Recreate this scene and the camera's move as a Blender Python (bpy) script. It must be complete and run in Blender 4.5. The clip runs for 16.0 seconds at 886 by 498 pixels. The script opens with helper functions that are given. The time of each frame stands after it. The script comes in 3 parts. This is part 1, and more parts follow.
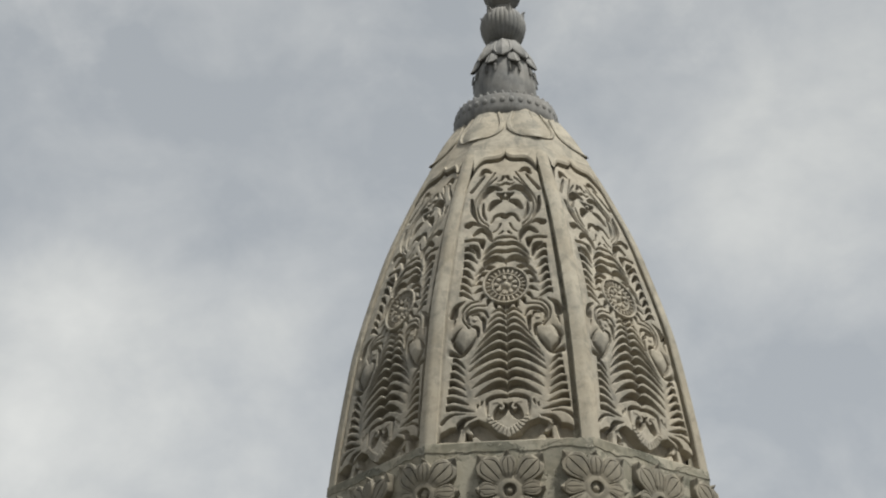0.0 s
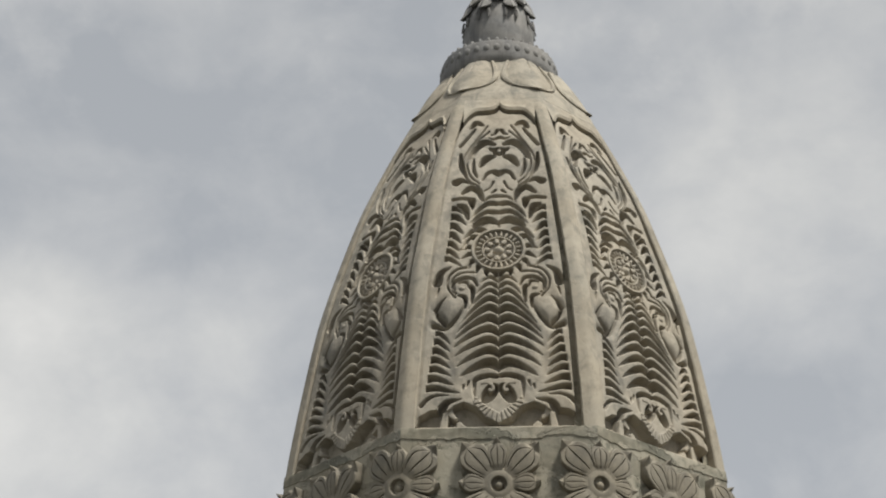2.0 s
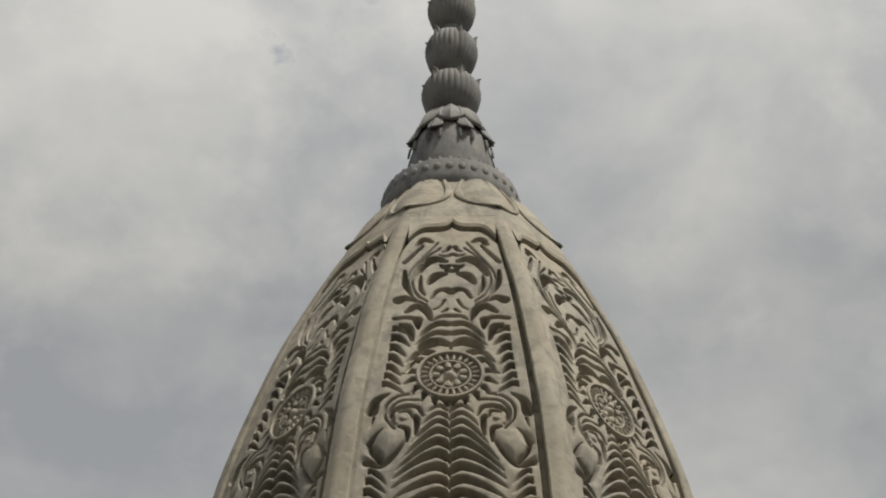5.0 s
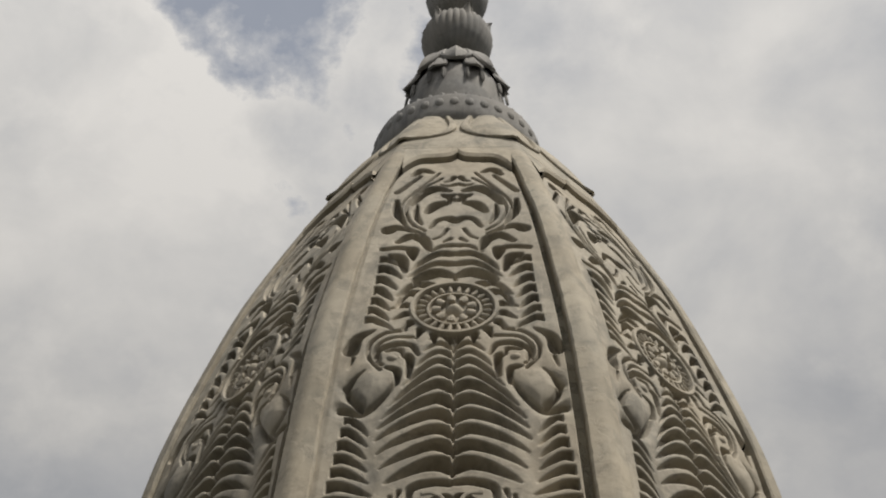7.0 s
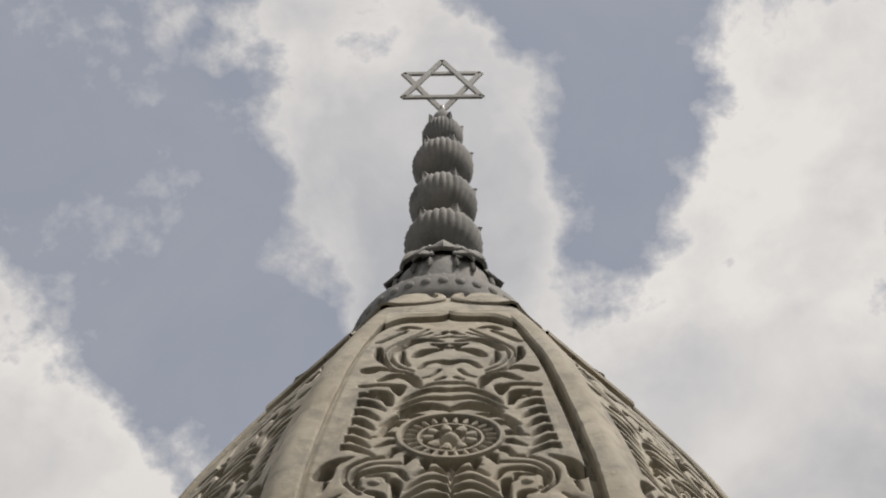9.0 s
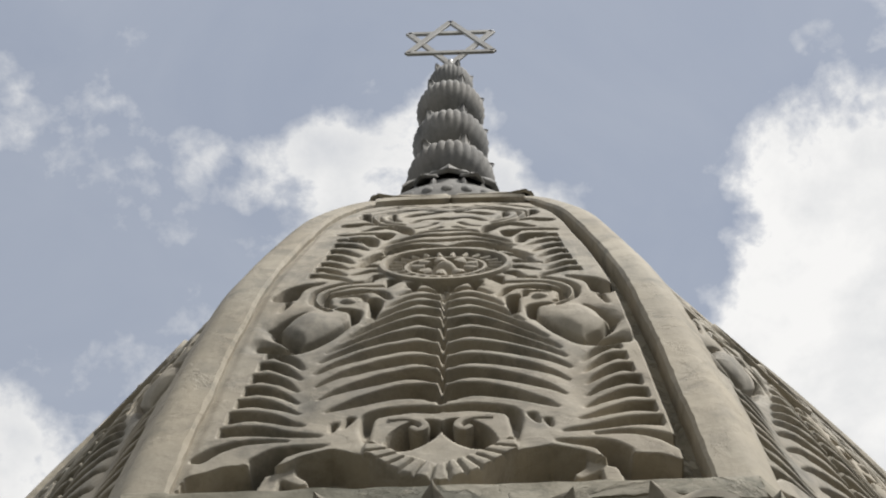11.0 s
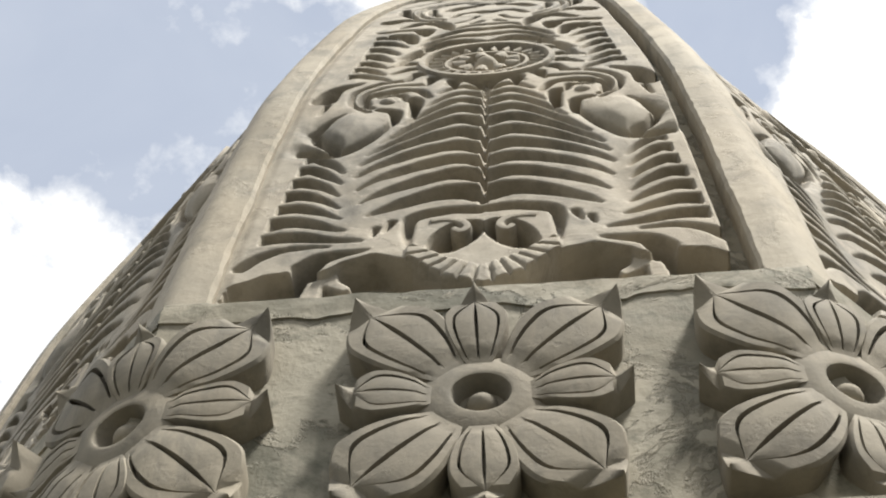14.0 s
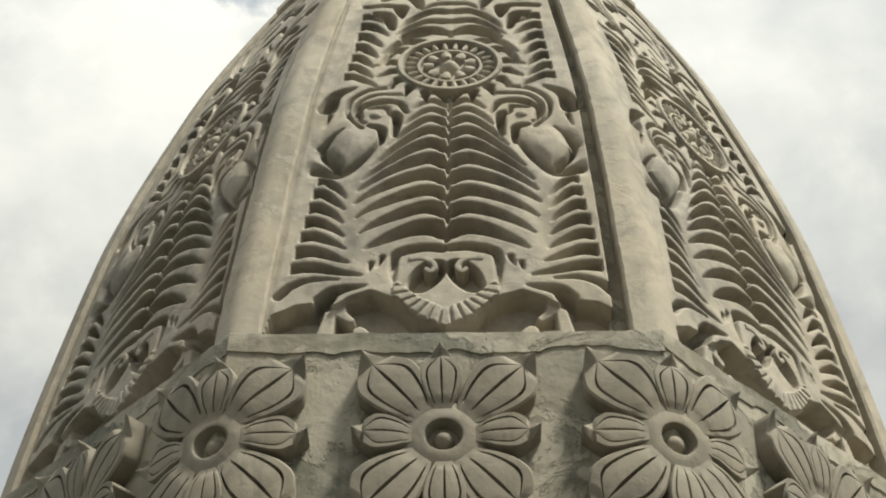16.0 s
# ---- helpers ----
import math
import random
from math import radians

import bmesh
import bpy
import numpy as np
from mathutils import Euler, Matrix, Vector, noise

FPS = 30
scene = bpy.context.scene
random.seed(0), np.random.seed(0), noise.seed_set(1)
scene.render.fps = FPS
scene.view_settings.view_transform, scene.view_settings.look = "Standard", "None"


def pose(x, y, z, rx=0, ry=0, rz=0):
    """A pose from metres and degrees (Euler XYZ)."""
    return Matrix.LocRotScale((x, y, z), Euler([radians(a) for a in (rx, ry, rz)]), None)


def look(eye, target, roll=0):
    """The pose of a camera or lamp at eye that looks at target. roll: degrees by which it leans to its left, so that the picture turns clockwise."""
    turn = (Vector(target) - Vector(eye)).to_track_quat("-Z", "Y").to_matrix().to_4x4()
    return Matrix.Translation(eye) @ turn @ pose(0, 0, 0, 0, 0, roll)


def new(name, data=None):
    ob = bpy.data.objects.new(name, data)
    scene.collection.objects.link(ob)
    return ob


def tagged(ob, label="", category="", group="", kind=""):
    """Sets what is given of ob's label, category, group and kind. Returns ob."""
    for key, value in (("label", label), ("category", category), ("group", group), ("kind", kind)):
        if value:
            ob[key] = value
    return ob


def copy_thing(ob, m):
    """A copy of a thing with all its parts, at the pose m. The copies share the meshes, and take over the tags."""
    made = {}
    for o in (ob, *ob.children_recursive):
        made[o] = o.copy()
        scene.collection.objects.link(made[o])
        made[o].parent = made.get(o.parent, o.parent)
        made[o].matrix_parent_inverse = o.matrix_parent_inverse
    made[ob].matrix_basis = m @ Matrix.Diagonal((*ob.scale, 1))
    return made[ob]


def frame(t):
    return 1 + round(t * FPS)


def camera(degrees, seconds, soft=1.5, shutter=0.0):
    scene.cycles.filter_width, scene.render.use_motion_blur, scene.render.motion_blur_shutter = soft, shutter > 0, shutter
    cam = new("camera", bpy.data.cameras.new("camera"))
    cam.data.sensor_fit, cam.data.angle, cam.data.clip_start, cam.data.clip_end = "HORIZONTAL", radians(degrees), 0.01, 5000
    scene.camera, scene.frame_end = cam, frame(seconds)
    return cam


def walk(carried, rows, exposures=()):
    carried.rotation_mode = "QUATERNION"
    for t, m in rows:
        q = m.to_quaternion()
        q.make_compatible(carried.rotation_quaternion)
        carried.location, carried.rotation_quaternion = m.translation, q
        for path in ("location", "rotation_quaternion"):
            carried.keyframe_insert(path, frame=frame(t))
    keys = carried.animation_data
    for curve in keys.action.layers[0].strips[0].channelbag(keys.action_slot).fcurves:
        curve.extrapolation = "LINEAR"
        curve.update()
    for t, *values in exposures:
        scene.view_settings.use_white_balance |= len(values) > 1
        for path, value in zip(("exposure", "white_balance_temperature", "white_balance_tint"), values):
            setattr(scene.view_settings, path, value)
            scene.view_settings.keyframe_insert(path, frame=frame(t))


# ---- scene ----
cam = camera(29.97, 16.0, soft=2.0)
H = 5.0          # height of the flower band's middle above the ground

# seconds, eye (z from the flower band's middle), elevation, heading, lean, in degrees
PATH = [
    (0.0, 0.531, -10.541, -3.160, 117.09, -0.61, 5.59),
    (0.5, 0.447, -10.226, -3.103, 118.05, -0.90, 4.29),
    (1.0, 0.387, -9.919, -3.024, 118.37, -0.39, 4.09),
    (1.5, 0.335, -9.517, -2.934, 118.07, 0.01, 4.09),
    (2.0, 0.261, -9.137, -2.822, 117.77, 0.54, 4.01),
    (2.5, 0.139, -8.790, -2.856, 120.44, 1.10, 2.58),
    (3.0, 0.147, -8.480, -2.849, 122.39, 0.49, 2.48),
    (3.5, 0.100, -8.126, -2.866, 124.61, 0.14, 1.93),
    (4.0, 0.117, -7.754, -2.776, 125.62, 0.43, 2.14),
    (4.5, 0.148, -7.382, -2.767, 128.19, 0.36, 2.11),
    (5.0, 0.112, -6.997, -2.679, 128.97, 0.46, 1.42),
    (5.2, 0.131, -6.773, -2.630, 129.02, 0.67, 1.61),
    (7.3, 0.109, -4.905, -2.239, 136.54, 0.62, 2.27),
    (7.5, 0.085, -4.751, -2.220, 138.31, 0.18, 1.82),
    (8.0, 0.046, -4.432, -2.199, 141.04, -0.31, 0.84),
    (8.5, 0.027, -4.097, -2.157, 144.88, -0.77, 0.59),
    (8.7, -0.009, -3.974, -2.160, 146.86, -0.55, 0.10),
    (10.8, 0.143, -2.871, -1.872, 152.18, 2.75, 4.81),
    (11.0, 0.067, -2.715, -1.837, 153.26, 0.40, 2.45),
    (11.5, 0.098, -2.520, -1.795, 154.21, 0.87, 3.74),
    (12.0, 0.103, -2.361, -1.752, 155.89, 0.98, 4.23),
    (12.5, 0.118, -2.318, -1.726, 155.09, 1.64, 5.09),
    (13.0, 0.095, -2.316, -1.707, 153.32, 2.45, 6.34),
    (13.5, 0.110, -2.445, -1.731, 149.85, 2.15, 6.96),
    (14.0, 0.098, -2.700, -1.786, 146.01, 1.52, 6.19),
    (14.5, 0.086, -3.020, -1.851, 142.33, 1.50, 5.93),
    (15.0, 0.102, -3.445, -1.931, 138.86, 1.56, 3.87),
    (15.5, 0.084, -3.830, -2.006, 134.48, 1.68, 3.55),
    (16.0, 0.089, -4.224, -2.076, 131.39, 0.63, 1.83),
]
rows = []
for t, x, y, z, tilt, lean, head in PATH:
    e, hd = radians(tilt - 90), radians(head)
    way = Vector((-math.sin(hd) * math.cos(e), math.cos(hd) * math.cos(e), math.sin(e)))
    eye = Vector((x, y, z + H))
    rows.append((t, look(eye, eye + way, lean)))
walk(cam, rows, exposures=[(0, -0.01, 6300, 7), (2.5, 0.02, 6400, 9), (3.5, -0.20, 6450, 9), (5, -0.34, 6580, 8), (7.5, -0.27, 6620, 11), (8.5, -0.27, 6650, 12), (11, 0.03, 6350, 10), (11.5, 0.2, 6350, 10), (12, 0.27, 6350, 10), (12.5, 0.50, 6350, 10), (13.5, 0.64, 6400, 10), (14.5, 0.46, 6450, 8), (15.5, 0.17, 6600, 5), (16, 0.32, 6680, 4)])

# ---- world, sun ----
SUN_EL, SUN_AZ = radians(64), radians(123)   # azimuth clockwise from +y (camera looks to +y)
world = bpy.data.worlds.new("sky")
scene.world = world
world.use_nodes = True
nt = world.node_tree
nt.nodes.clear()
N = nt.nodes.new
# masses of cloud and open gaps: a direction, its spread in degrees, its strength
CLOUDS = [((-0.240, 0.660, 0.712), 8.5, 0.42), ((-0.128, 0.590, 0.797), 4.6, -0.46), ((-0.165, 0.556, 0.814), 4, -0.22),
          ((-0.217, 0.519, 0.827), 4.5, 0.26), ((0.030, 0.549, 0.835), 6, 0.45), ((-0.02, 0.500, 0.866), 5, 0.40), ((-0.230, 0.560, 0.795), 3, -0.16), ((-0.290, 0.420, 0.860), 6, -0.22), ((0.150, 0.545, 0.825), 7, 0.34), ((0.092, 0.512, 0.854), 3.6, -0.48), ((0.02, 0.470, 0.882), 5, 0.30),
          ((0.085, 0.590, 0.803), 4, -0.22), ((0.190, 0.630, 0.755), 9, 0.34), ((0.240, 0.435, 0.868), 6, 0.56), ((-0.030, 0.425, 0.905), 6.5, 0.80),
          ((-0.150, 0.393, 0.907), 2.2, 0.26), ((0.0, 0.330, 0.940), 12, -0.30), ((-0.260, 0.300, 0.918), 7, 0.05), ((0.08, 0.680, 0.728), 8, 0.35)]
# paler and greyer parts of the low cover
COVER = [((-0.284, 0.893, 0.348), 7, -0.16), ((0.154, 0.866, 0.475), 6, -0.13), ((-0.236, 0.739, 0.632), 8, -0.13), ((0.160, 0.760, 0.630), 8, -0.05),
         ((0.150, 0.910, 0.380), 6, 0.10), ((0.177, 0.841, 0.512), 6, 0.09), ((-0.146, 0.855, 0.497), 9, 0.05), ((0.05, 0.80, 0.60), 9, 0.04), ((0.10, 0.690, 0.715), 9, -0.20),
         ((-0.230, 0.640, 0.735), 8, -0.13), ((0.220, 0.430, 0.875), 6, -0.12), ((0.150, 0.545, 0.825), 7, -0.10), ((-0.060, 0.425, 0.903), 5, -0.05)]


def link(a, b):
    nt.links.new(a, b)


def math_node(op, a, b=None, clamp=False):
    n = N("ShaderNodeMath")
    n.operation, n.use_clamp = op, clamp
    for i, v in enumerate((a, b)):
        if v is None:
            continue
        if isinstance(v, (int, float)):
            n.inputs[i].default_value = v
        else:
            link(v, n.inputs[i])
    return n.outputs[0]


def ramp_node(fac, stops):
    n = N("ShaderNodeValToRGB")
    while len(n.color_ramp.elements) < len(stops):
        n.color_ramp.elements.new(0.5)
    for el, (p, c) in zip(n.color_ramp.elements, stops):
        el.position, el.color = p, (*c, 1)
    link(fac, n.inputs[0])
    return n.outputs[0]


def noise_node(vec, scale, detail, rough, dist=0.0):
    n = N("ShaderNodeTexNoise")
    n.inputs["Scale"].default_value, n.inputs["Detail"].default_value = scale, detail
    n.inputs["Roughness"].default_value, n.inputs["Distortion"].default_value = rough, dist
    link(vec, n.inputs["Vector"])
    return n.outputs["Fac"]


def mix_node(fac, a, b, mode="MIX"):
    n = N("ShaderNodeMix")
    n.data_type, n.blend_type = "RGBA", mode
    for sock, v in ((n.inputs[0], fac), (n.inputs[6], a), (n.inputs[7], b)):
        if isinstance(v, (int, float)):
            sock.default_value = v
        elif isinstance(v, tuple):
            sock.default_value = (*v, 1)
        else:
            link(v, sock)
    return n.outputs[2]


sky = N("ShaderNodeTexSky")
sky.sky_type, sky.sun_disc = "NISHITA", False
sky.sun_elevation, sky.sun_rotation = SUN_EL, SUN_AZ
skyc = mix_node(1.0, sky.outputs[0], (0.10, 0.10, 0.10), "MULTIPLY")
tc = N("ShaderNodeTexCoord")
sep = N("ShaderNodeSeparateXYZ")
link(tc.outputs["Generated"], sep.inputs[0])
zz = sep.outputs[2]
mp = N("ShaderNodeMapping")
mp.inputs["Location"].default_value = (3.1, 1.7, 0.4)
mp.inputs["Scale"].default_value = (1.0, 1.0, 1.25)
link(tc.outputs["Generated"], mp.inputs[0])
veil = math_node("ADD", 0.50, math_node("MULTIPLY", noise_node(mp.outputs[0], 5.0, 5, 0.6, 0.6), 0.42))
skyc = mix_node(veil, skyc, (0.458, 0.488, 0.545))     # thin high haze
big = noise_node(mp.outputs[0], 8.0, 9, 0.56, 0.25)
fine = noise_node(mp.outputs[0], 21.0, 7, 0.58, 0.1)


def spread_sum(start, blobs):
    total = start
    for way, spread, gain in blobs:
        dn = N("ShaderNodeVectorMath")
        dn.operation = "DOT_PRODUCT"
        link(tc.outputs["Generated"], dn.inputs[0])
        dn.inputs[1].default_value = Vector(way).normalized()
        near = math_node("MULTIPLY", math_node("SUBTRACT", dn.outputs["Value"], math.cos(radians(spread))), 1 / (1 - math.cos(radians(spread))), clamp=True)
        total = math_node("ADD", total, math_node("MULTIPLY", near, gain))
    return total


# a closed cover low down, broken cumulus higher up
cover = spread_sum(math_node("MULTIPLY", math_node("SUBTRACT", 0.80, zz), 2.4), CLOUDS)
dens = math_node("ADD", math_node("ADD", math_node("MULTIPLY", math_node("SUBTRACT", big, 0.14), 1.45), math_node("MULTIPLY", math_node("SUBTRACT", fine, 0.5), 1.1)), cover)
mask = ramp_node(dens, [(0.0, (0, 0, 0)), (0.38, (0, 0, 0)), (0.50, (0.34, 0.34, 0.34)), (0.63, (1, 1, 1)), (1.0, (1, 1, 1))])
fluff = math_node("ADD", math_node("MULTIPLY", noise_node(mp.outputs[0], 3.0, 7, 0.52, 0.1), 0.60), math_node("MULTIPLY", noise_node(mp.outputs[0], 11.0, 7, 0.55, 0.2), 0.55))
heavy = math_node("MULTIPLY", math_node("SUBTRACT", ramp_node(dens, [(0.5, (0, 0, 0)), (1.0, (1, 1, 1))]), 0.75), 0.16)
thick = spread_sum(math_node("ADD", math_node("SUBTRACT", fluff, 0.075), heavy), COVER)
cloud = ramp_node(thick, [(0.28, (0.72, 0.705, 0.68)), (0.42, (0.61, 0.605, 0.595)), (0.54, (0.51, 0.515, 0.525)), (0.68, (0.41, 0.425, 0.45))])
# the higher cumulus stands in full sun
cloud = mix_node(1.0, cloud, ramp_node(zz, [(0.0, (0.80, 0.80, 0.80)), (0.33, (0.82, 0.82, 0.82)), (0.60, (0.74, 0.74, 0.74)), (0.80, (1, 1, 1))]), "MULTIPLY")
cloud = mix_node(1.0, cloud, (1.28, 1.28, 1.28), "MULTIPLY")
allsky = mix_node(mask, skyc, cloud)
bg = N("ShaderNodeBackground")
link(allsky, bg.inputs[0])
bg.inputs[1].default_value = 1.0
out = N("ShaderNodeOutputWorld")
link(bg.outputs[0], out.inputs[0])

sun = new("sun", bpy.data.lights.new("sun", "SUN"))
sun.data.energy, sun.data.angle, sun.data.color = 5.0, radians(10), (1.0, 0.95, 0.87)
d = Vector((math.sin(SUN_AZ) * math.cos(SUN_EL), math.cos(SUN_AZ) * math.cos(SUN_EL), math.sin(SUN_EL)))
sun.matrix_world = look(d * 60, (0, 0, 0))


# ---- materials ----
def stone(name, light, dark, stain, rough=0.85, bump=0.35, scale=1.0, flaked=0.0):
    global nt, N
    m = bpy.data.materials.new(name)
    m.use_nodes = True
    nt = m.node_tree
    N = nt.nodes.new
    bs = nt.nodes["Principled BSDF"]
    bs.inputs["Roughness"].default_value = rough
    co = N("ShaderNodeTexCoord").outputs["Object"]
    info = N("ShaderNodeObjectInfo").outputs["Random"]
    broad = noise_node(co, 2.3 * scale, 5, 0.6, 0.4)
    mid = noise_node(co, 14 * scale, 6, 0.65, 0.3)
    grain = noise_node(co, 120 * scale, 4, 0.7)
    sc = N("ShaderNodeMapping")
    sc.inputs["Scale"].default_value = (9 * scale, 9 * scale, 1.2 * scale)
    link(co, sc.inputs[0])
    runs = noise_node(sc.outputs[0], 1.0, 6, 0.65, 0.5)
    c = mix_node(ramp_node(broad, [(0.36, (0, 0, 0)), (0.64, (1, 1, 1))]), dark, light)
    c = mix_node(math_node("MULTIPLY", ramp_node(mid, [(0.47, (0, 0, 0)), (0.68, (1, 1, 1))]), 0.55), c, stain)
    c = mix_node(math_node("MULTIPLY", ramp_node(runs, [(0.50, (0, 0, 0)), (0.66, (1, 1, 1))]), 0.72), c, stain)
    flake = ramp_node(noise_node(co, 4.2, 9, 0.68, 0.6), [(0.485, (0, 0, 0)), (0.525, (1, 1, 1))])
    if flaked:
        c = mix_node(math_node("MULTIPLY", flake, flaked), c, light)
        moss = ramp_node(noise_node(co, 6.5, 7, 0.7, 0.3), [(0.53, (0, 0, 0)), (0.62, (1, 1, 1))])
        c = mix_node(math_node("MULTIPLY", moss, flaked * 0.8), c, stain)
    warm = ramp_node(noise_node(co, 1.7, 4, 0.6, 0.8), [(0.44, (0, 0, 0)), (0.62, (1, 1, 1))])
    c = mix_node(math_node("MULTIPLY", warm, 0.28), c, tuple(v * k_ for v, k_ in zip(light, (1.02, 0.93, 0.80))))
    k = math_node("ADD", 0.85, math_node("ADD", math_node("MULTIPLY", info, 0.10), math_node("MULTIPLY", grain, 0.18)))
    comb = N("ShaderNodeCombineColor")
    for i in range(3):
        link(k, comb.inputs[i])
    c = mix_node(1.0, c, comb.outputs[0], "MULTIPLY")
    link(c, bs.inputs["Base Color"])
    b = N("ShaderNodeBump")
    b.inputs["Strength"].default_value, b.inputs["Distance"].default_value = bump, 0.012
    hgt = math_node("ADD", math_node("MULTIPLY", mid, 0.7), math_node("MULTIPLY", grain, 0.14))
    if flaked:
        hgt = math_node("ADD", hgt, math_node("MULTIPLY", flake, 0.45 * flaked))
    link(hgt, b.inputs["Height"])
    link(b.outputs[0], bs.inputs["Normal"])
    return m


CARVED = stone("carved_cement", (0.360, 0.323, 0.256), (0.262, 0.238, 0.192), (0.128, 0.120, 0.098), flaked=0.5)
PLAIN = stone("smooth_cement", (0.365, 0.326, 0.255), (0.262, 0.240, 0.192), (0.140, 0.134, 0.110), bump=0.35, flaked=0.5)
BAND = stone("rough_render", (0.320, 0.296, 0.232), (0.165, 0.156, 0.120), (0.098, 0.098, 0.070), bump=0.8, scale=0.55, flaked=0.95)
WORN = stone("worn_flower_cement", (0.245, 0.218, 0.164), (0.178, 0.160, 0.124), (0.098, 0.092, 0.075), bump=0.3, flaked=0.3)
FINIAL = stone("weathered_finial_cement", (0.255, 0.250, 0.238), (0.160, 0.160, 0.156), (0.085, 0.086, 0.085), bump=0.4)
METAL = stone("grey_painted_metal", (0.42, 0.42, 0.40), (0.34, 0.34, 0.33), (0.22, 0.21, 0.20), rough=0.5, bump=0.05)
# ground is never in view; low albedo keeps the carving's undersides dark
DARK_GROUND = stone("dark_unseen_ground", (0.070, 0.068, 0.055), (0.050, 0.052, 0.042), (0.032, 0.034, 0.028), scale=0.3)


# ---- shape of the spire ----
T22 = math.tan(radians(22.5))
KZ = [-0.30, 0.0, 0.30, 0.63, 1.19, 1.43, 1.75, 2.05, 2.35, 2.62, 2.80, 2.97, 3.12, 3.26]
KA = [1.232, 1.228, 1.212, 1.173, 1.088, 1.036, 0.950, 0.861, 0.748, 0.636, 0.553, 0.470, 0.382, 0.300]


def apo(z):
    """Distance from the axis to the middle of a face at height z (smooth through the knots)."""
    z = min(max(z, KZ[0]), KZ[-1])
    i = max(j for j in range(len(KZ) - 1) if KZ[j] <= z)
    z0, z1, a0, a1 = KZ[i], KZ[i + 1], KA[i], KA[i + 1]

    def slope(j):
        j0, j1 = max(j - 1, 0), min(j + 1, len(KZ) - 1)
        return (KA[j1] - KA[j0]) / (KZ[j1] - KZ[j0])
    t, h = (z - z0) / (z1 - z0), z1 - z0
    return ((2 * t ** 3 - 3 * t * t + 1) * a0 + (t ** 3 - 2 * t * t + t) * h * slope(i)
            + (3 * t * t - 2 * t ** 3) * a1 + (t ** 3 - t * t) * h * slope(i + 1))


def rib_w(z):
    return 0.070 - 0.018 * min(max((z - 0.31) / 2.3, 0), 1)


def pw(z):
    """Half the width of the sunk panel."""
    return apo(z) * T22 - rib_w(z)


def at_face(u, z, h=0.0):
    """A point on the face that looks to -y: u along it, z up, h metres out of it."""
    e = 0.01
    s = (apo(z + e) - apo(z - e)) / (2 * e)
    n = Vector((0, -1, -s)).normalized()
    return Vector((u, -apo(z), z + H)) + n * h


DEEP = 0.054     # how far the panels are sunk
BACK = 0.115     # depth of the body behind them
ZB, ZT = 0.31, 2.74


def part(name, bm, material, parent, label="", smooth=True):
    me = bpy.data.meshes.new(name)
    bmesh.ops.recalc_face_normals(bm, faces=bm.faces)
    bm.to_mesh(me)
    bm.free()
    me.materials.append(material)
    if smooth:
        for p in me.polygons:
            p.use_smooth = True
        me.set_sharp_from_angle(angle=radians(38))
    ob = new(name, me)
    ob.parent = parent
    if label:
        tagged(ob, label)
    return ob


def grid(bm, pts, close_u=False, close_v=False):
    """Quads over a table of points; returns the vertices."""
    vs = [[bm.verts.new(p) for p in row] for row in pts]
    nu, nv = len(vs), len(vs[0])
    for i in range(nu if close_u else nu - 1):
        for j in range(nv if close_v else nv - 1):
            a, b, c, d4 = vs[i][j], vs[(i + 1) % nu][j], vs[(i + 1) % nu][(j + 1) % nv], vs[i][(j + 1) % nv]
            bm.faces.new((a, b, c, d4))
    return vs


def rotz(v, deg):
    return Matrix.Rotation(radians(deg), 3, "Z") @ v


# ---- the carved strokes ----
def curve_pts(ctrl, n):
    """A smooth line through a few (q, z) points: q is a share of the panel's half width."""
    P = [Vector((a, b)) for a, b in ctrl]
    P = [2 * P[0] - P[1]] + P + [2 * P[-1] - P[-2]]
    out = []
    segs = len(P) - 3
    for k in range(n):
        f = k / (n - 1) * segs
        i = min(int(f), segs - 1)
        t = f - i
        a, b, c, e = P[i:i + 4]
        out.append(0.5 * (2 * b + (c - a) * t + (2 * a - 5 * b + 4 * c - e) * t * t + (3 * b - a - 3 * c + e) * t ** 3))
    return out


SOLID = ((-0.80, 0), (-1.0, 0.86), (-0.80, 0.97), (-0.20, 1.0), (0.45, 0.97), (0.85, 0.86), (1.0, 0.66), (0.92, 0))


def stroke(ctrl, w0, w1, h=0.045, n=11, side=1):
    """A raised rounded strip along ctrl, half widths from w0 to w1, sunk into the panel's floor."""
    bm = bmesh.new()
    c = curve_pts(ctrl, n)
    uz = [Vector((side * p.x * pw(p.y), p.y)) for p in c]
    tab = []
    for k, p in enumerate(uz):
        d2 = (uz[min(k + 1, n - 1)] - uz[max(k - 1, 0)]).normalized()
        nn = Vector((-d2.y, d2.x)) * side
        f = k / (n - 1)
        w = w0 + (w1 - w0) * f
        hh = h * 1.02
        row = []
        for off, lift in SOLID:
            q = p + nn * off * w
            row.append(at_face(q.x, q.y, (lift * hh if lift > 0 else -0.012) - DEEP))
        tab.append(row)
    vs = grid(bm, tab)
    for row in (vs[0], vs[-1]):
        bm.faces.new(row)
    return bm


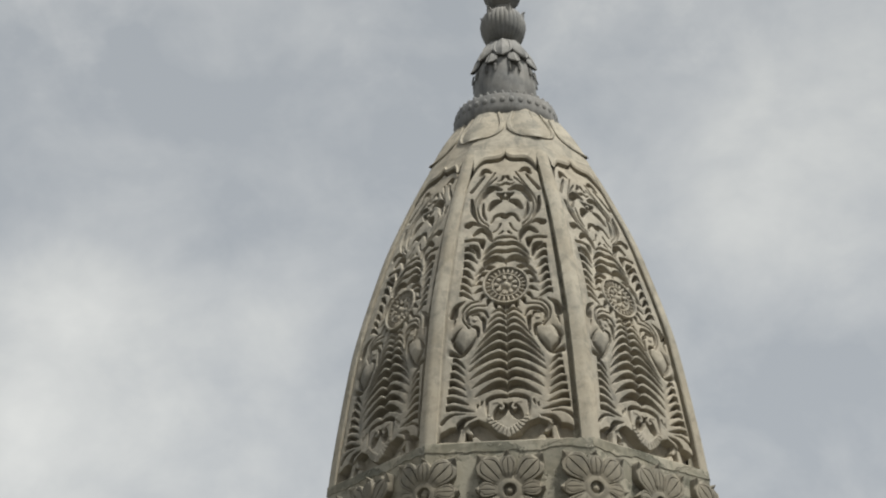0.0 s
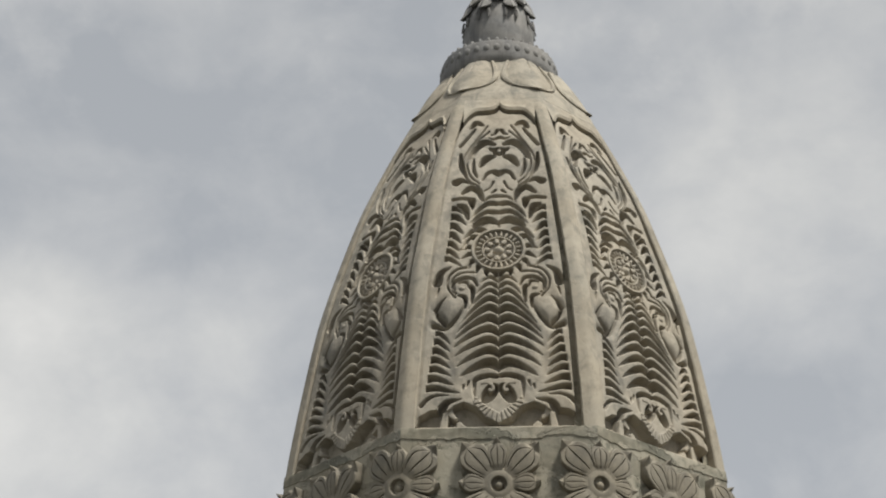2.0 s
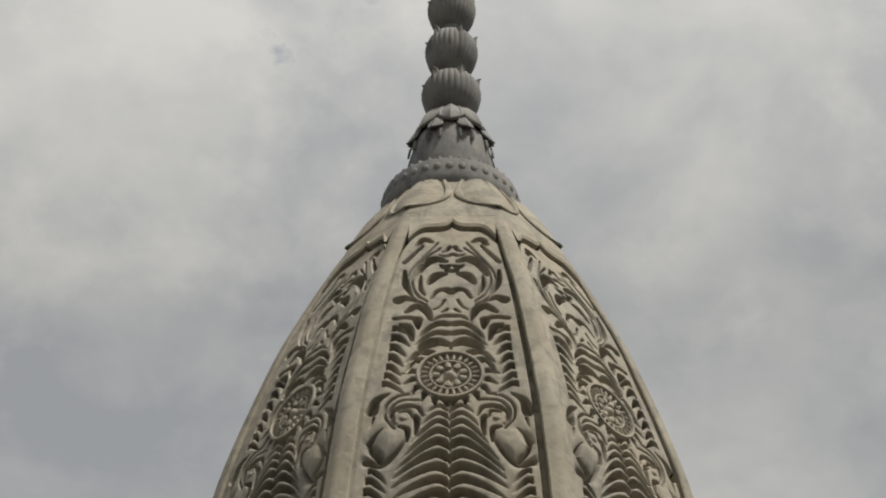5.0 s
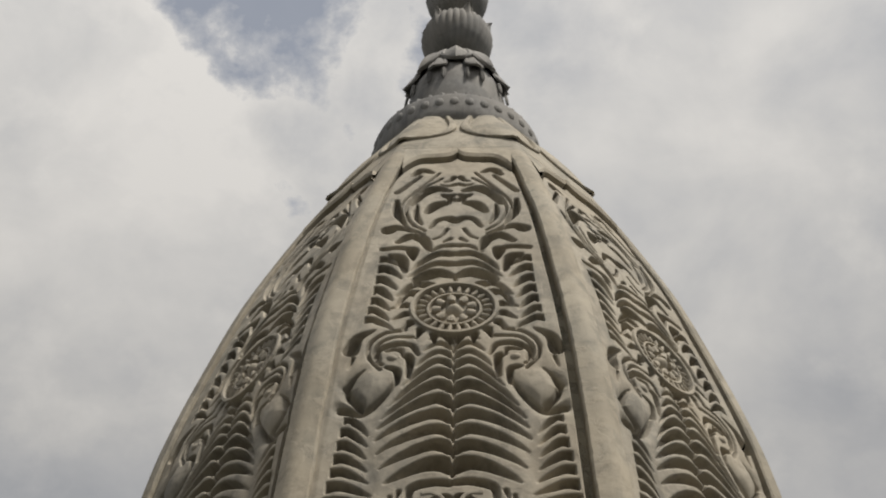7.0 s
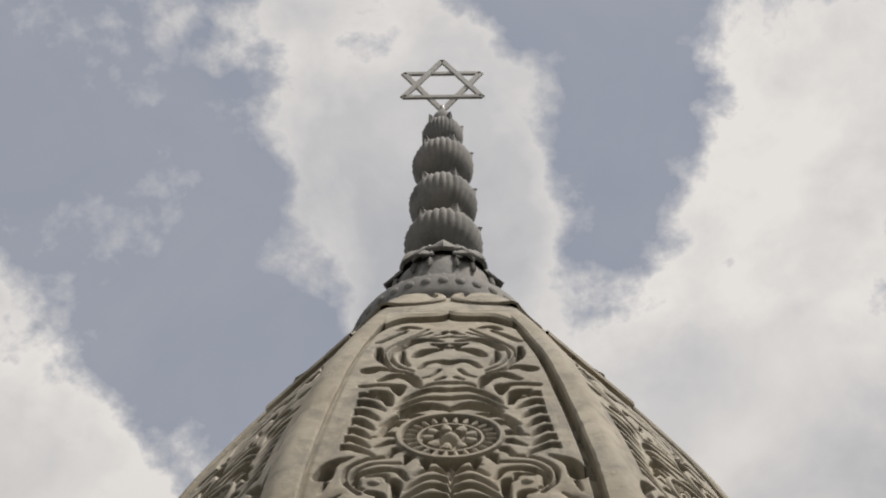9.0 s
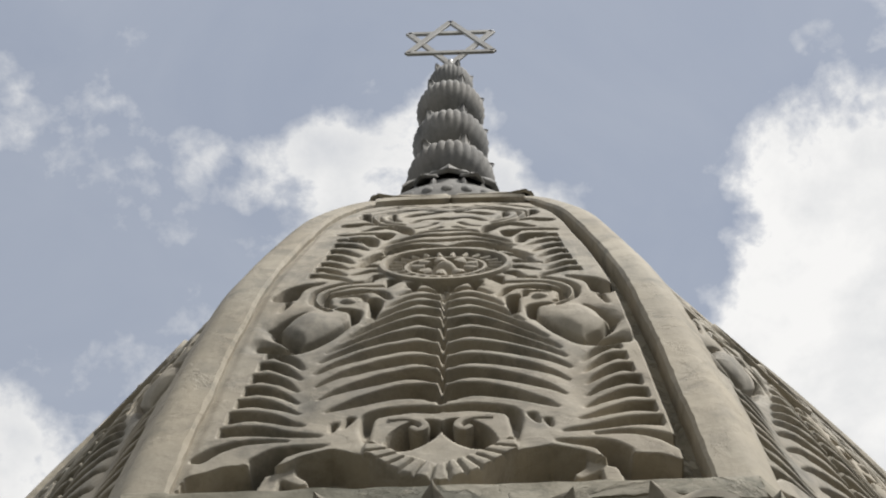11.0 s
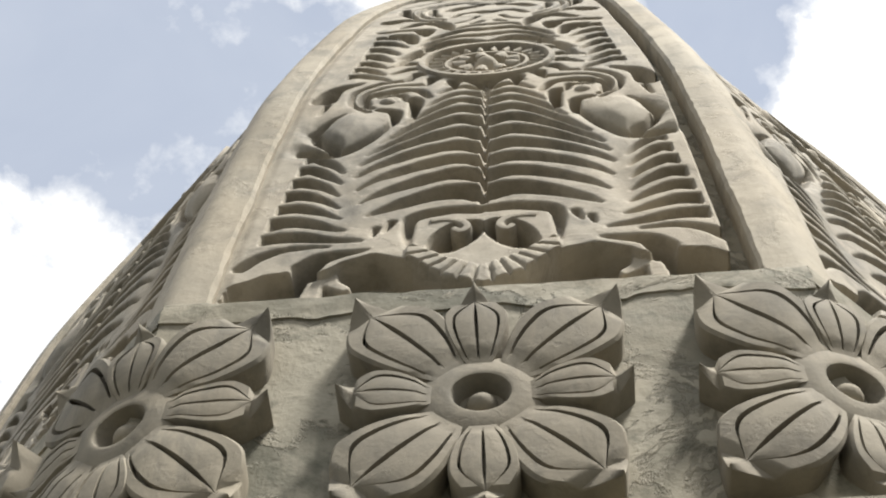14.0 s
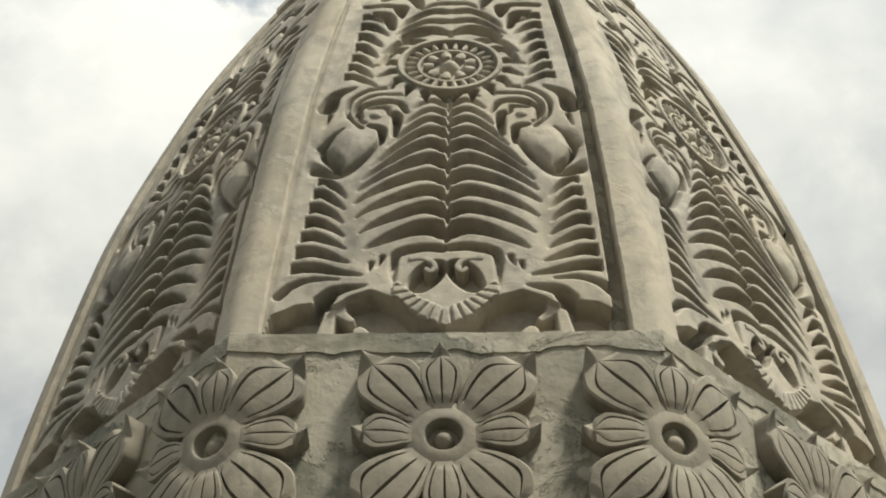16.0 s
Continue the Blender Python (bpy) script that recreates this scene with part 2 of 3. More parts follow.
def dome_piece(q, z, ru, rz, h, side=1, rings=4, seg=12, flat=1.0):
    """A rounded boss; a small flat gives it a broad top."""
    bm = bmesh.new()
    u0 = side * q * pw(z)
    tab = []
    for i in range(rings + 1):
        f = i / rings
        rad, hh = math.cos(f * math.pi / 2), math.sin(f * math.pi / 2) ** flat
        row = []
        for j in range(seg):
            a = 2 * math.pi * j / seg
            x, y = rad * ru * math.cos(a), rad * rz * math.sin(a)
            row.append(at_face(u0 + x, z + y, hh * h * 1.0 - DEEP - (0.012 if i == 0 else 0)))
        tab.append(row)
    vs = grid(bm, tab, close_v=True)
    bm.faces.new(vs[-1])
    return bm


spire = new("temple_spire")
spire.location = (0, 0, 0)
tagged(spire, "octagonal carved cement temple spire with beige relief panels and flower band", "spire")

# body behind the panels, with the solid top and the drum below
bm = bmesh.new()
tab = []
for z, inset in [(-H, -0.02), (-0.42, -0.02), (-0.42, -0.05), (-0.27, -0.05), (-0.27, 0.0), (0.29, 0.0), (ZB - 0.005, 0.0), (ZB, BACK)] + \
        [(ZB + (ZT - ZB) * i / 40, BACK) for i in range(1, 41)] + [(ZT + 0.01, BACK), (3.0, 0.03), (3.25, 0.02)]:
    R = (apo(z) - inset) / math.cos(radians(22.5))
    tab.append([Vector((R * math.sin(radians(22.5 + 45 * k)), -R * math.cos(radians(22.5 + 45 * k)), z + H)) for k in range(8)])
vs = grid(bm, tab, close_v=True)
bm.faces.new(vs[-1])
bm.faces.new(vs[0])
part("body", bm, BAND, spire, "octagonal cement body and drum", smooth=False)

bm = bmesh.new()
tab = []
for i in range(25):
    z = ZT - 0.02 + (3.28 - ZT) * i / 24
    R = (apo(z) - 0.004 * min(1, max(0, (ZT + 0.03 - z) / 0.03))) / math.cos(radians(22.5))
    ring = []
    for k in range(8):
        for off in (-0.02, 0.02):     # slightly eased corners
            a0 = radians(22.5 + 45 * k)
            ring.append(Vector((R * math.sin(a0 + off), -R * math.cos(a0 + off), z + H)))
    tab.append(ring)
vs = grid(bm, tab, close_v=True)
bm.faces.new(vs[-1]), bm.faces.new(vs[0])
part("dome_top", bm, PLAIN, spire, "plain plastered top of the dome")

# corner ribs
for k in range(8):
    bm = bmesh.new()
    tab = []
    n = 110
    for i in range(n + 1):
        z = ZB - 0.012 + (ZT + 0.012 - ZB) * i / n
        c = apo(z) * T22
        halves = []
        for side in (0, 5):      # both edges are chipped and worn, each in its own way
            w = rib_w(z) + 0.003 * noise.noise((z * 5, side, k)) + 0.0022 * noise.noise((z * 34, side, k))
            worn = 0.006 + 0.005 * max(0, noise.noise((z * 17, side + 2, k)))
            flat = 0.0022 * noise.noise((z * 4, side + 3, k))
            halves.append([at_face(c - w, z, -BACK - 0.004), at_face(c - w, z, -worn), at_face(c - w + worn, z, flat), at_face(c - 0.035, z, flat * 0.6), at_face(c - 0.012, z, 0.001)])
        tab.append(halves[0] + [rotz(Vector((-p.x, p.y, p.z)), 45) for p in reversed(halves[1])])
    vs = grid(bm, tab)
    bm.faces.new(vs[0]), bm.faces.new(vs[-1])
    rb = part("corner_rib", bm, PLAIN, spire, "smooth plastered corner rib")
    rb.matrix_basis = pose(0, 0, 0, 0, 0, 45 * k)


# the plastered course under the panels, broken along its lower edge
for k in range(8):
    bm = bmesh.new()
    tab = []
    for i in range(61):
        f = -1 + 2 * i / 60
        zlow = 0.262 + 0.022 * noise.noise((f * 2.3 + 7 * k, 0.0, 4.0)) + 0.012 * noise.noise((f * 9.0 + 7 * k, 1.0, 4.0)) + 0.006 * noise.noise((f * 31.0, 2.0, k))
        zhigh = 0.326
        row = [(zlow, -0.004), (zlow + 0.001, 0.003)] + [(zlow + (zhigh - zlow) * t, 0.003 + 0.004 * noise.noise((f * 9, t * 3, k))) for t in (0.2, 0.45, 0.7, 0.9)] + [(zhigh, 0.001), (zhigh + 0.002, -0.06)]
        tab.append([at_face(f * (apo(z) + max(h, 0)) * T22, z, h - (0.0 if abs(f) > 0.86 or z < 0.325 else 0.010)) for z, h in row])
    grid(bm, tab)
    co_ = part("plaster_course", bm, BAND, spire, "chipped plaster strip under the panel")
    co_.matrix_basis = pose(0, 0, 0, 0, 0, 45 * k)


def arch(u):
    """The height of the panel's cusped top at u."""
    q = abs(u) / pw(2.55)
    return 2.60 - 0.13 * max(0, q - 0.55) ** 2 / 0.2 + 0.055 * math.exp(-abs(u) / 0.022)


# ---- the carved panels: a flush cement sheet with the gaps between its leaves cut out ----
def between(f, values):
    """A value from a short evenly spaced table, f from 0 to its last place."""
    return float(np.interp(f, range(len(values)), values))


FAN_TOP = (0.672, 0.755, 0.824, 0.891, 0.959, 1.027, 1.092, 1.148, 1.197, 1.242, 1.287, 1.330)
FAN_DROP = (0.062, 0.066, 0.058, 0.054, 0.064, 0.082, 0.106, 0.128, 0.150, 0.170, 0.180, 0.180)
FAN_REACH = (0.45, 0.52, 0.54, 0.58, 0.58, 0.56, 0.54, 0.46, 0.35, 0.27, 0.23, 0.20)
EDGE_LOW = (0.925, 0.874, 0.820, 0.762, 0.704, 0.647, 0.586, 0.530)
EDGE_LOW_IN = (0.645, 0.645, 0.645, 0.640, 0.615, 0.600, 0.545, 0.440)
EDGE_HIGH = (1.795, 1.735, 1.668, 1.602, 1.538, 1.477, 1.420, 1.366)
EDGE_HIGH_IN = (0.52, 0.52, 0.55, 0.575, 0.59, 0.60, 0.58, 0.49)
ZC, RM = 1.460, 0.143        # the medallion's middle and radius


def fan_line(i, n=15, start=0.0):
    """Crest of the i-th leaf of the fan, from the spine outwards."""
    top, drop, reach = between(i, FAN_TOP), between(i, FAN_DROP), between(i, FAN_REACH)
    out_ = []
    for k in range(n):
        q = start + (reach - start) * k / (n - 1)
        z = top - 0.034 * max(0, 1 - q / 0.12) ** 2 - drop * (max(0, q - 0.13) / 0.30) ** 1.55
        out_.append((q, z))
    return out_


def edge_line(i, high, n=11):
    """Crest of the i-th short leaf along the panel's side, from the side inwards."""
    z = between(i, EDGE_HIGH if high else EDGE_LOW)
    q1 = between(i, EDGE_HIGH_IN if high else EDGE_LOW_IN)
    q0 = (0.825 - 0.025 * math.sin(i / 7 * math.pi)) if high else (0.845 + 0.011 * i)
    sag = 0.058 if high else 0.066 - 0.006 * i
    out_ = []
    for k in range(n):
        f = k / (n - 1)
        out_.append((q0 + (q1 - q0) * f, z + 0.005 * math.sin(math.pi * min(1, f * 1.8)) - sag * max(0, f - 0.25) ** 1.6 / 0.63))
    return out_


def gaps():
    """Every gap that is cut: its middle line in (q, z), half widths at both ends and the form of its sides."""
    g = []
    for i in range(11):
        pitch = FAN_TOP[i + 1] - FAN_TOP[i]
        g.append((fan_line(i + 0.5, start=0.022), pitch / 2 - 0.0112, 0.003, "leaf"))
    for i in range(7):
        g.append((edge_line(i + 0.5, False), (EDGE_LOW[i] - EDGE_LOW[i + 1]) / 2 - 0.0104, 0.003, "side"))
        g.append((edge_line(i + 0.5, True), (EDGE_HIGH[i] - EDGE_HIGH[i + 1]) / 2 - 0.0110, 0.003, "side"))
    g += [([(0, 0.66), (0, 0.95), (0, 1.34)], 0.0050, 0.0045, "even"), ([(0, 1.625), (0, 1.655)], 0.006, 0.004, "even")]
    # under the fan: hollows beside the two curls
    g += [([(0.02, 0.632), (0.12, 0.636), (0.22, 0.628)], 0.011, 0.014, "even"),
          ([(0.235, 0.626), (0.298, 0.606), (0.306, 0.552), (0.298, 0.495)], 0.013, 0.003, "wedge"),
          ([(0.375, 0.600), (0.405, 0.560)], 0.006, 0.002, "wedge"), ([(0.435, 0.578), (0.448, 0.545)], 0.005, 0.002, "wedge"),
          ([(0.685, 0.445), (0.62, 0.478), (0.46, 0.495)], 0.022, 0.003, "wedge"),
          ([(0.945, 0.462), (0.87, 0.500), (0.76, 0.520), (0.62, 0.518)], 0.010, 0.003, "wedge")]
    # shoulders: buds, scrolls and the leaf over them
    g += [([(0.730, 1.130), (0.800, 1.095), (0.850, 1.052)], 0.003, 0.012, "round"),
          ([(0.835, 1.030), (0.795, 0.995), (0.725, 0.962)], 0.009, 0.012, "round"),
          ([(0.865, 0.950), (0.70, 0.938), (0.565, 1.002), (0.462, 1.085)], 0.013, 0.004, "round"),
          ([(0.617, 1.178), (0.640, 1.225), (0.520, 1.258), (0.370, 1.254), (0.300, 1.205)], 0.010, 0.007, "lens"),
          ([(0.57, 1.226), (0.47, 1.233), (0.425, 1.212)], 0.008, 0.006, "lens"),
          ([(0.430, 1.205), (0.365, 1.185), (0.370, 1.100)], 0.012, 0.008, "lens"),
          ([(0.555, 1.142), (0.465, 1.128), (0.455, 1.065)], 0.011, 0.008, "lens"),
          ([(0.43, 1.338), (0.60, 1.320), (0.715, 1.265), (0.705, 1.190), (0.60, 1.130)], 0.0060, 0.0050, "even"),
          ([(0.34, 1.300), (0.56, 1.292), (0.665, 1.240), (0.655, 1.185), (0.59, 1.155)], 0.0050, 0.0045, "even"),
          ([(0.870, 1.225), (0.830, 1.295), (0.70, 1.338)], 0.024, 0.004, "wedge"), ([(0.84, 1.19), (0.86, 1.14)], 0.005, 0.003, "wedge")]
    # arcs over the medallion and flames round it
    g += [([(0.01, 1.858), (0.16, 1.853), (0.30, 1.812)], 0.010, 0.003, "leaf"),
          ([(0.01, 1.800), (0.20, 1.800), (0.36, 1.745), (0.45, 1.690)], 0.017, 0.003, "leaf"),
          ([(0.012, 1.733), (0.20, 1.740), (0.36, 1.700), (0.47, 1.648)], 0.016, 0.003, "leaf"),
          ([(0.03, 1.655), (0.17, 1.676), (0.33, 1.655), (0.40, 1.630)], 0.029, 0.010, "lens"),
          ([(0.24, 1.600), (0.40, 1.602), (0.545, 1.537)], 0.018, 0.004, "leaf"),
          ([(0.345, 1.550), (0.46, 1.545), (0.545, 1.467)], 0.018, 0.004, "leaf")]
    for a, b in ((10, 0.052), (-9, 0.050), (-28, 0.050), (-47, 0.044), (-65, 0.040), (-81, 0.036)):
        g.append(([((RM + k) * math.cos(radians(a) - 2.2 * k) / pw(ZC), ZC + (RM + k) * math.sin(radians(a) - 2.2 * k)) for k in (0.022, 0.034, 0.022 + b)], 0.0145, 0.003, "wedge"))
    # the leaf mask and the curls at the head
    g += [([(0.60, 2.180), (0.49, 2.278), (0.30, 2.318), (0.11, 2.300)], 0.028, 0.010, "lens"),
          ([(0.20, 2.262), (0.12, 2.248), (0.03, 2.262)], 0.014, 0.010, "lens"),
          ([(0.37, 2.112), (0.26, 2.172), (0.11, 2.190)], 0.024, 0.014, "lens"), ([(0.11, 2.232), (0.02, 2.205)], 0.016, 0.008, "lens"),
          ([(0.30, 1.992), (0.22, 2.045), (0.11, 2.060), (0.0, 2.040)], 0.006, 0.020, "even"),
          ([(0.815, 2.215), (0.745, 2.110), (0.62, 2.025)], 0.017, 0.006, "lens"),
          ([(0.800, 1.975), (0.68, 1.992), (0.44, 1.955)], 0.024, 0.003, "wedge"),
          ([(0.645, 1.888), (0.50, 1.928), (0.36, 1.898), (0.29, 1.838)], 0.022, 0.010, "lens"),
          ([(0.800, 1.840), (0.62, 1.846), (0.46, 1.832)], 0.010, 0.010, "even"), ([(0.47, 1.825), (0.445, 1.765)], 0.022, 0.005, "wedge"),
          ([(0.70, 1.795), (0.575, 1.772), (0.510, 1.690)], 0.018, 0.008, "lens"),
          ([(0.72, 2.450), (0.60, 2.500), (0.42, 2.478)], 0.019, 0.008, "lens"),
          ([(0.60, 2.440), (0.70, 2.385), (0.86, 2.290)], 0.007, 0.011, "even"),
          ([(0.05, 2.430), (0.11, 2.400), (0.19, 2.388)], 0.011, 0.004, "wedge"), ([(0.02, 2.362), (0.12, 2.350), (0.24, 2.362)], 0.011, 0.004, "wedge")]
    # fine lines of the strands
    g += [([(0.30, 2.470), (0.60, 2.300), (0.735, 2.160), (0.60, 2.010), (0.36, 1.940)], 0.0050, 0.0045, "even"),
          ([(0.24, 2.420), (0.54, 2.310), (0.655, 2.155), (0.54, 2.030), (0.36, 1.965)], 0.0050, 0.0045, "even"),
          ([(0.52, 2.170), (0.50, 2.090), (0.41, 2.015)], 0.010, 0.004, "lens"),
          ([(0.10, 1.975), (0.17, 1.925), (0.25, 1.905)], 0.006, 0.004, "even"), ([(0.06, 1.905), (0.13, 1.885)], 0.007, 0.004, "even")]
    return g


def relief_field():
    """The sheet's table of points: u across, z up, h out of the face."""
    zs = np.arange(ZB + 0.006, 2.660, 0.0032)
    cols = np.linspace(0, 1, 226)
    pws = np.array([pw(z) for z in zs])
    Q = np.repeat((-1.030 + 1.960 * cols)[None, :], len(zs), 0)
    Z = np.repeat(zs[:, None], len(cols), 1)
    U = Q * pws[:, None]
    A, q_ = np.abs(U), np.abs(Q)
    wob = np.array([[noise.noise((u * 7, z * 7, 0.2)) + 0.6 * noise.noise((u * 26, z * 26, 3.2)) for u in U[r, ::3]] for r, z in enumerate(zs)])
    wob = np.array([np.interp(cols, cols[::3], row) for row in wob])
    base = -0.012 + 0.0022 * wob
    base += 0.012 * np.exp(-((q_ - 0.67) / 0.13) ** 2 - ((Z - 1.062) / 0.075) ** 2)      # the swelling buds
    base -= 0.010 * np.exp(-((q_ - 0.60) / 0.08) ** 2 - ((Z - 0.72) / 0.13) ** 2)                          # hollow flanks
    ease, cut = np.zeros_like(A), np.zeros_like(A)
    smooth01 = lambda t: np.clip(t, 0, 1) ** 2 * (3 - 2 * np.clip(t, 0, 1))
    shift = 0.004 * np.sign(U) * wob      # the two halves were cut by hand and differ a little
    Aw, Zw = A + 0.0022 * wob, Z + shift * 0.8

    def reach_of(P, sel):
        x, y = Aw[sel][:, None], Zw[sel][:, None]
        d0, d1 = P[:-1], P[1:] - P[:-1]
        tt = np.clip(((x - d0[:, 0]) * d1[:, 0] + (y - d0[:, 1]) * d1[:, 1]) / (d1 ** 2).sum(1), 0, 1)
        dist = np.hypot(x - d0[:, 0] - tt * d1[:, 0], y - d0[:, 1] - tt * d1[:, 1])
        k = dist.argmin(1)
        rows_ = np.arange(len(k))
        return dist[rows_, k], (k + tt[rows_, k]) / len(d0)

    def box(P, m):
        return (Z > P[:, 1].min() - m) & (Z < P[:, 1].max() + m) & (A > P[:, 0].min() - m) & (A < P[:, 0].max() + m)

    def flat_line(ctrl, n=22):
        return np.array([(p.x * pw(p.y), p.y) for p in curve_pts(ctrl, n)])
    for ctrl, w0, w1, form in gaps():
        P = flat_line(ctrl)
        sel = box(P, max(w0, w1) + 0.04)
        near_, f = reach_of(P, sel)
        if form in ("wedge", "side"):
            w = w1 + (w0 - w1) * (1 - f ** 1.3)
        elif form == "round":
            w = w0 + (w1 - w0) * f ** 1.5
        elif form == "leaf":
            w = w1 + (w0 - w1) * (1 - f ** 1.5) * np.clip(0.72 + 2.6 * f, 0, 1)
        elif form == "lens":
            w = 0.35 * w1 + (w0 - 0.35 * w1) * np.sin(np.pi * np.clip(0.10 + 0.80 * f, 0, 1)) ** 0.9
        else:
            w = w0 + (w1 - w0) * f
        off = near_ - w
        deep = np.minimum(0.060, 3.1 * w)
        soft_wall = 0.0050
        if form == "lens":
            deep = np.minimum(0.046, 3.4 * w)
        elif form == "even":
            deep = np.minimum(0.050, 4.0 * w)
        elif form == "round":
            deep, soft_wall = np.minimum(0.034, 3.4 * w), 0.009
        if form == "side":
            deep = deep * smooth01((ctrl[0][0] - 0.012 - q_[sel]) / 0.012)
        if form in ("wedge", "side", "leaf"):
            deep = deep * (1 - 0.55 * f ** 2)
        cut[sel] = np.maximum(cut[sel], deep * smooth01((0.4 * soft_wall - off) / soft_wall))
        ease[sel] = np.maximum(ease[sel], np.clip(1 - off / (0.034 if form == "round" else 0.009), 0, 1) ** 2 * (2.2 if form == "round" else 1.0) * np.minimum(1, w / 0.008) * (deep > 0.004))
    # the pit inside each curl, the hollows along the foot, the medallion's well, the line of the cusped head
    eye_ = np.hypot((Aw - 0.048 + 0.38 * (Zw - 0.524)) / 0.042, (Zw - 0.528) / 0.062)
    low = np.interp(q_, [0, 0.16, 0.28, 0.43, 0.55, 0.60, 0.64, 0.70, 0.84, 0.965, 0.985], [0.352, 0.388, 0.450, 0.478, 0.454, 0.434, 0.430, 0.443, 0.432, 0.396, 0.34]) + 0.003 * wob
    foot = smooth01((low - Z) / 0.007) * smooth01((Z - 0.333) / 0.006)
    for ctrl, w in (([(0.672, 0.325), (0.655, 0.375), (0.638, 0.435)], 0.0150), ([(0.60, 0.440), (0.578, 0.412), (0.530, 0.392)], 0.0110), ([(0.440, 0.320), (0.470, 0.350)], 0.0230)):
        P = flat_line(ctrl)
        sel = box(P, w + 0.02)
        near_, f = reach_of(P, sel)
        foot[sel] = np.minimum(foot[sel], 0.22 + 0.78 * smooth01((near_ - w * (1.25 - 0.5 * f)) / 0.012))
    well = smooth01((RM - np.hypot(A, Z - ZC)) / 0.006)
    head = smooth01((Z - np.vectorize(arch)(U) + 0.026) / 0.006)
    for t, dp in ((smooth01((1 - eye_) / 0.12), 0.046), (foot, 0.064), (well, 0.019), (head, 0.090)):
        cut = np.maximum(cut, dp * t)
    # grooves between the strings of the garland
    ga, gz = np.arctan2(0.492 - Z, A), np.hypot(A, Z - 0.492)
    on = smooth01((0.034 - np.abs(Z - np.interp(q_, [0, 0.15, 0.27, 0.33], [0.380, 0.420, 0.470, 0.495]))) / 0.006) * (q_ < 0.30)
    base += on * (0.006 - 0.010 * smooth01(1 - np.abs(((ga / (math.pi / 13)) + 0.5) % 1 - 0.5) / 0.17) * np.clip(gz / 0.06, 0, 1))
    base -= 0.007 * np.clip((-Q - 0.955) / 0.03, 0, 1) * (0.6 + 0.4 * wob)      # worn step along one side
    Hh = np.maximum(base - 0.0062 * ease - cut, -BACK + 0.004 + 0.001 * wob)
    Hh[:, -1] = Hh[0] = Hh[-1] = -BACK + 0.002
    return zs, U, A, Z, Hh


def leaf_owner(U, A, Z):
    """Which leaf each cell of the sheet belongs to; 0 is the sheet itself."""
    owner, best = np.zeros(A.shape, int), np.full(A.shape, 9.0)
    names = [("fern_sheet", "flush cement sheet between the leaves")]
    lines = [("fan_leaf", fan_line(i), 0.5 * (FAN_TOP[min(i + 1, 11)] - FAN_TOP[min(i, 10)])) for i in range(12)]
    lines += [("edge_leaf", edge_line(i, False), 0.029) for i in range(8)] + [("edge_leaf", edge_line(i, True), 0.031) for i in range(8)]
    lines += [("garland", [(0.02, 0.378), (0.147, 0.420), (0.275, 0.470)], 0.032), ("bud", [(0.70, 1.02), (0.65, 1.09)], 0.055)]
    for name, ctrl, half in lines:
        P = np.array([(q * pw(z), z) for q, z in ctrl])
        for side in (1, -1):
            sel = (Z > P[:, 1].min() - half) & (Z < P[:, 1].max() + half) & (A > P[:, 0].min() - half) & (A < P[:, 0].max() + half) & (U * side >= 0)
            x, y = A[sel][:, None], Z[sel][:, None]
            d0, d1 = P[:-1], P[1:] - P[:-1]
            tt = np.clip(((x - d0[:, 0]) * d1[:, 0] + (y - d0[:, 1]) * d1[:, 1]) / (d1 ** 2).sum(1), 0, 1)
            dist = np.hypot(x - d0[:, 0] - tt * d1[:, 0], y - d0[:, 1] - tt * d1[:, 1]).min(1)
            new_ = np.where(dist < np.minimum(best[sel], half), dist, best[sel])
            mine = new_ < best[sel]
            ids = owner[sel]
            ids[mine] = len(names)
            owner[sel], best[sel] = ids, new_
            names.append((name, ""))
    return owner, names


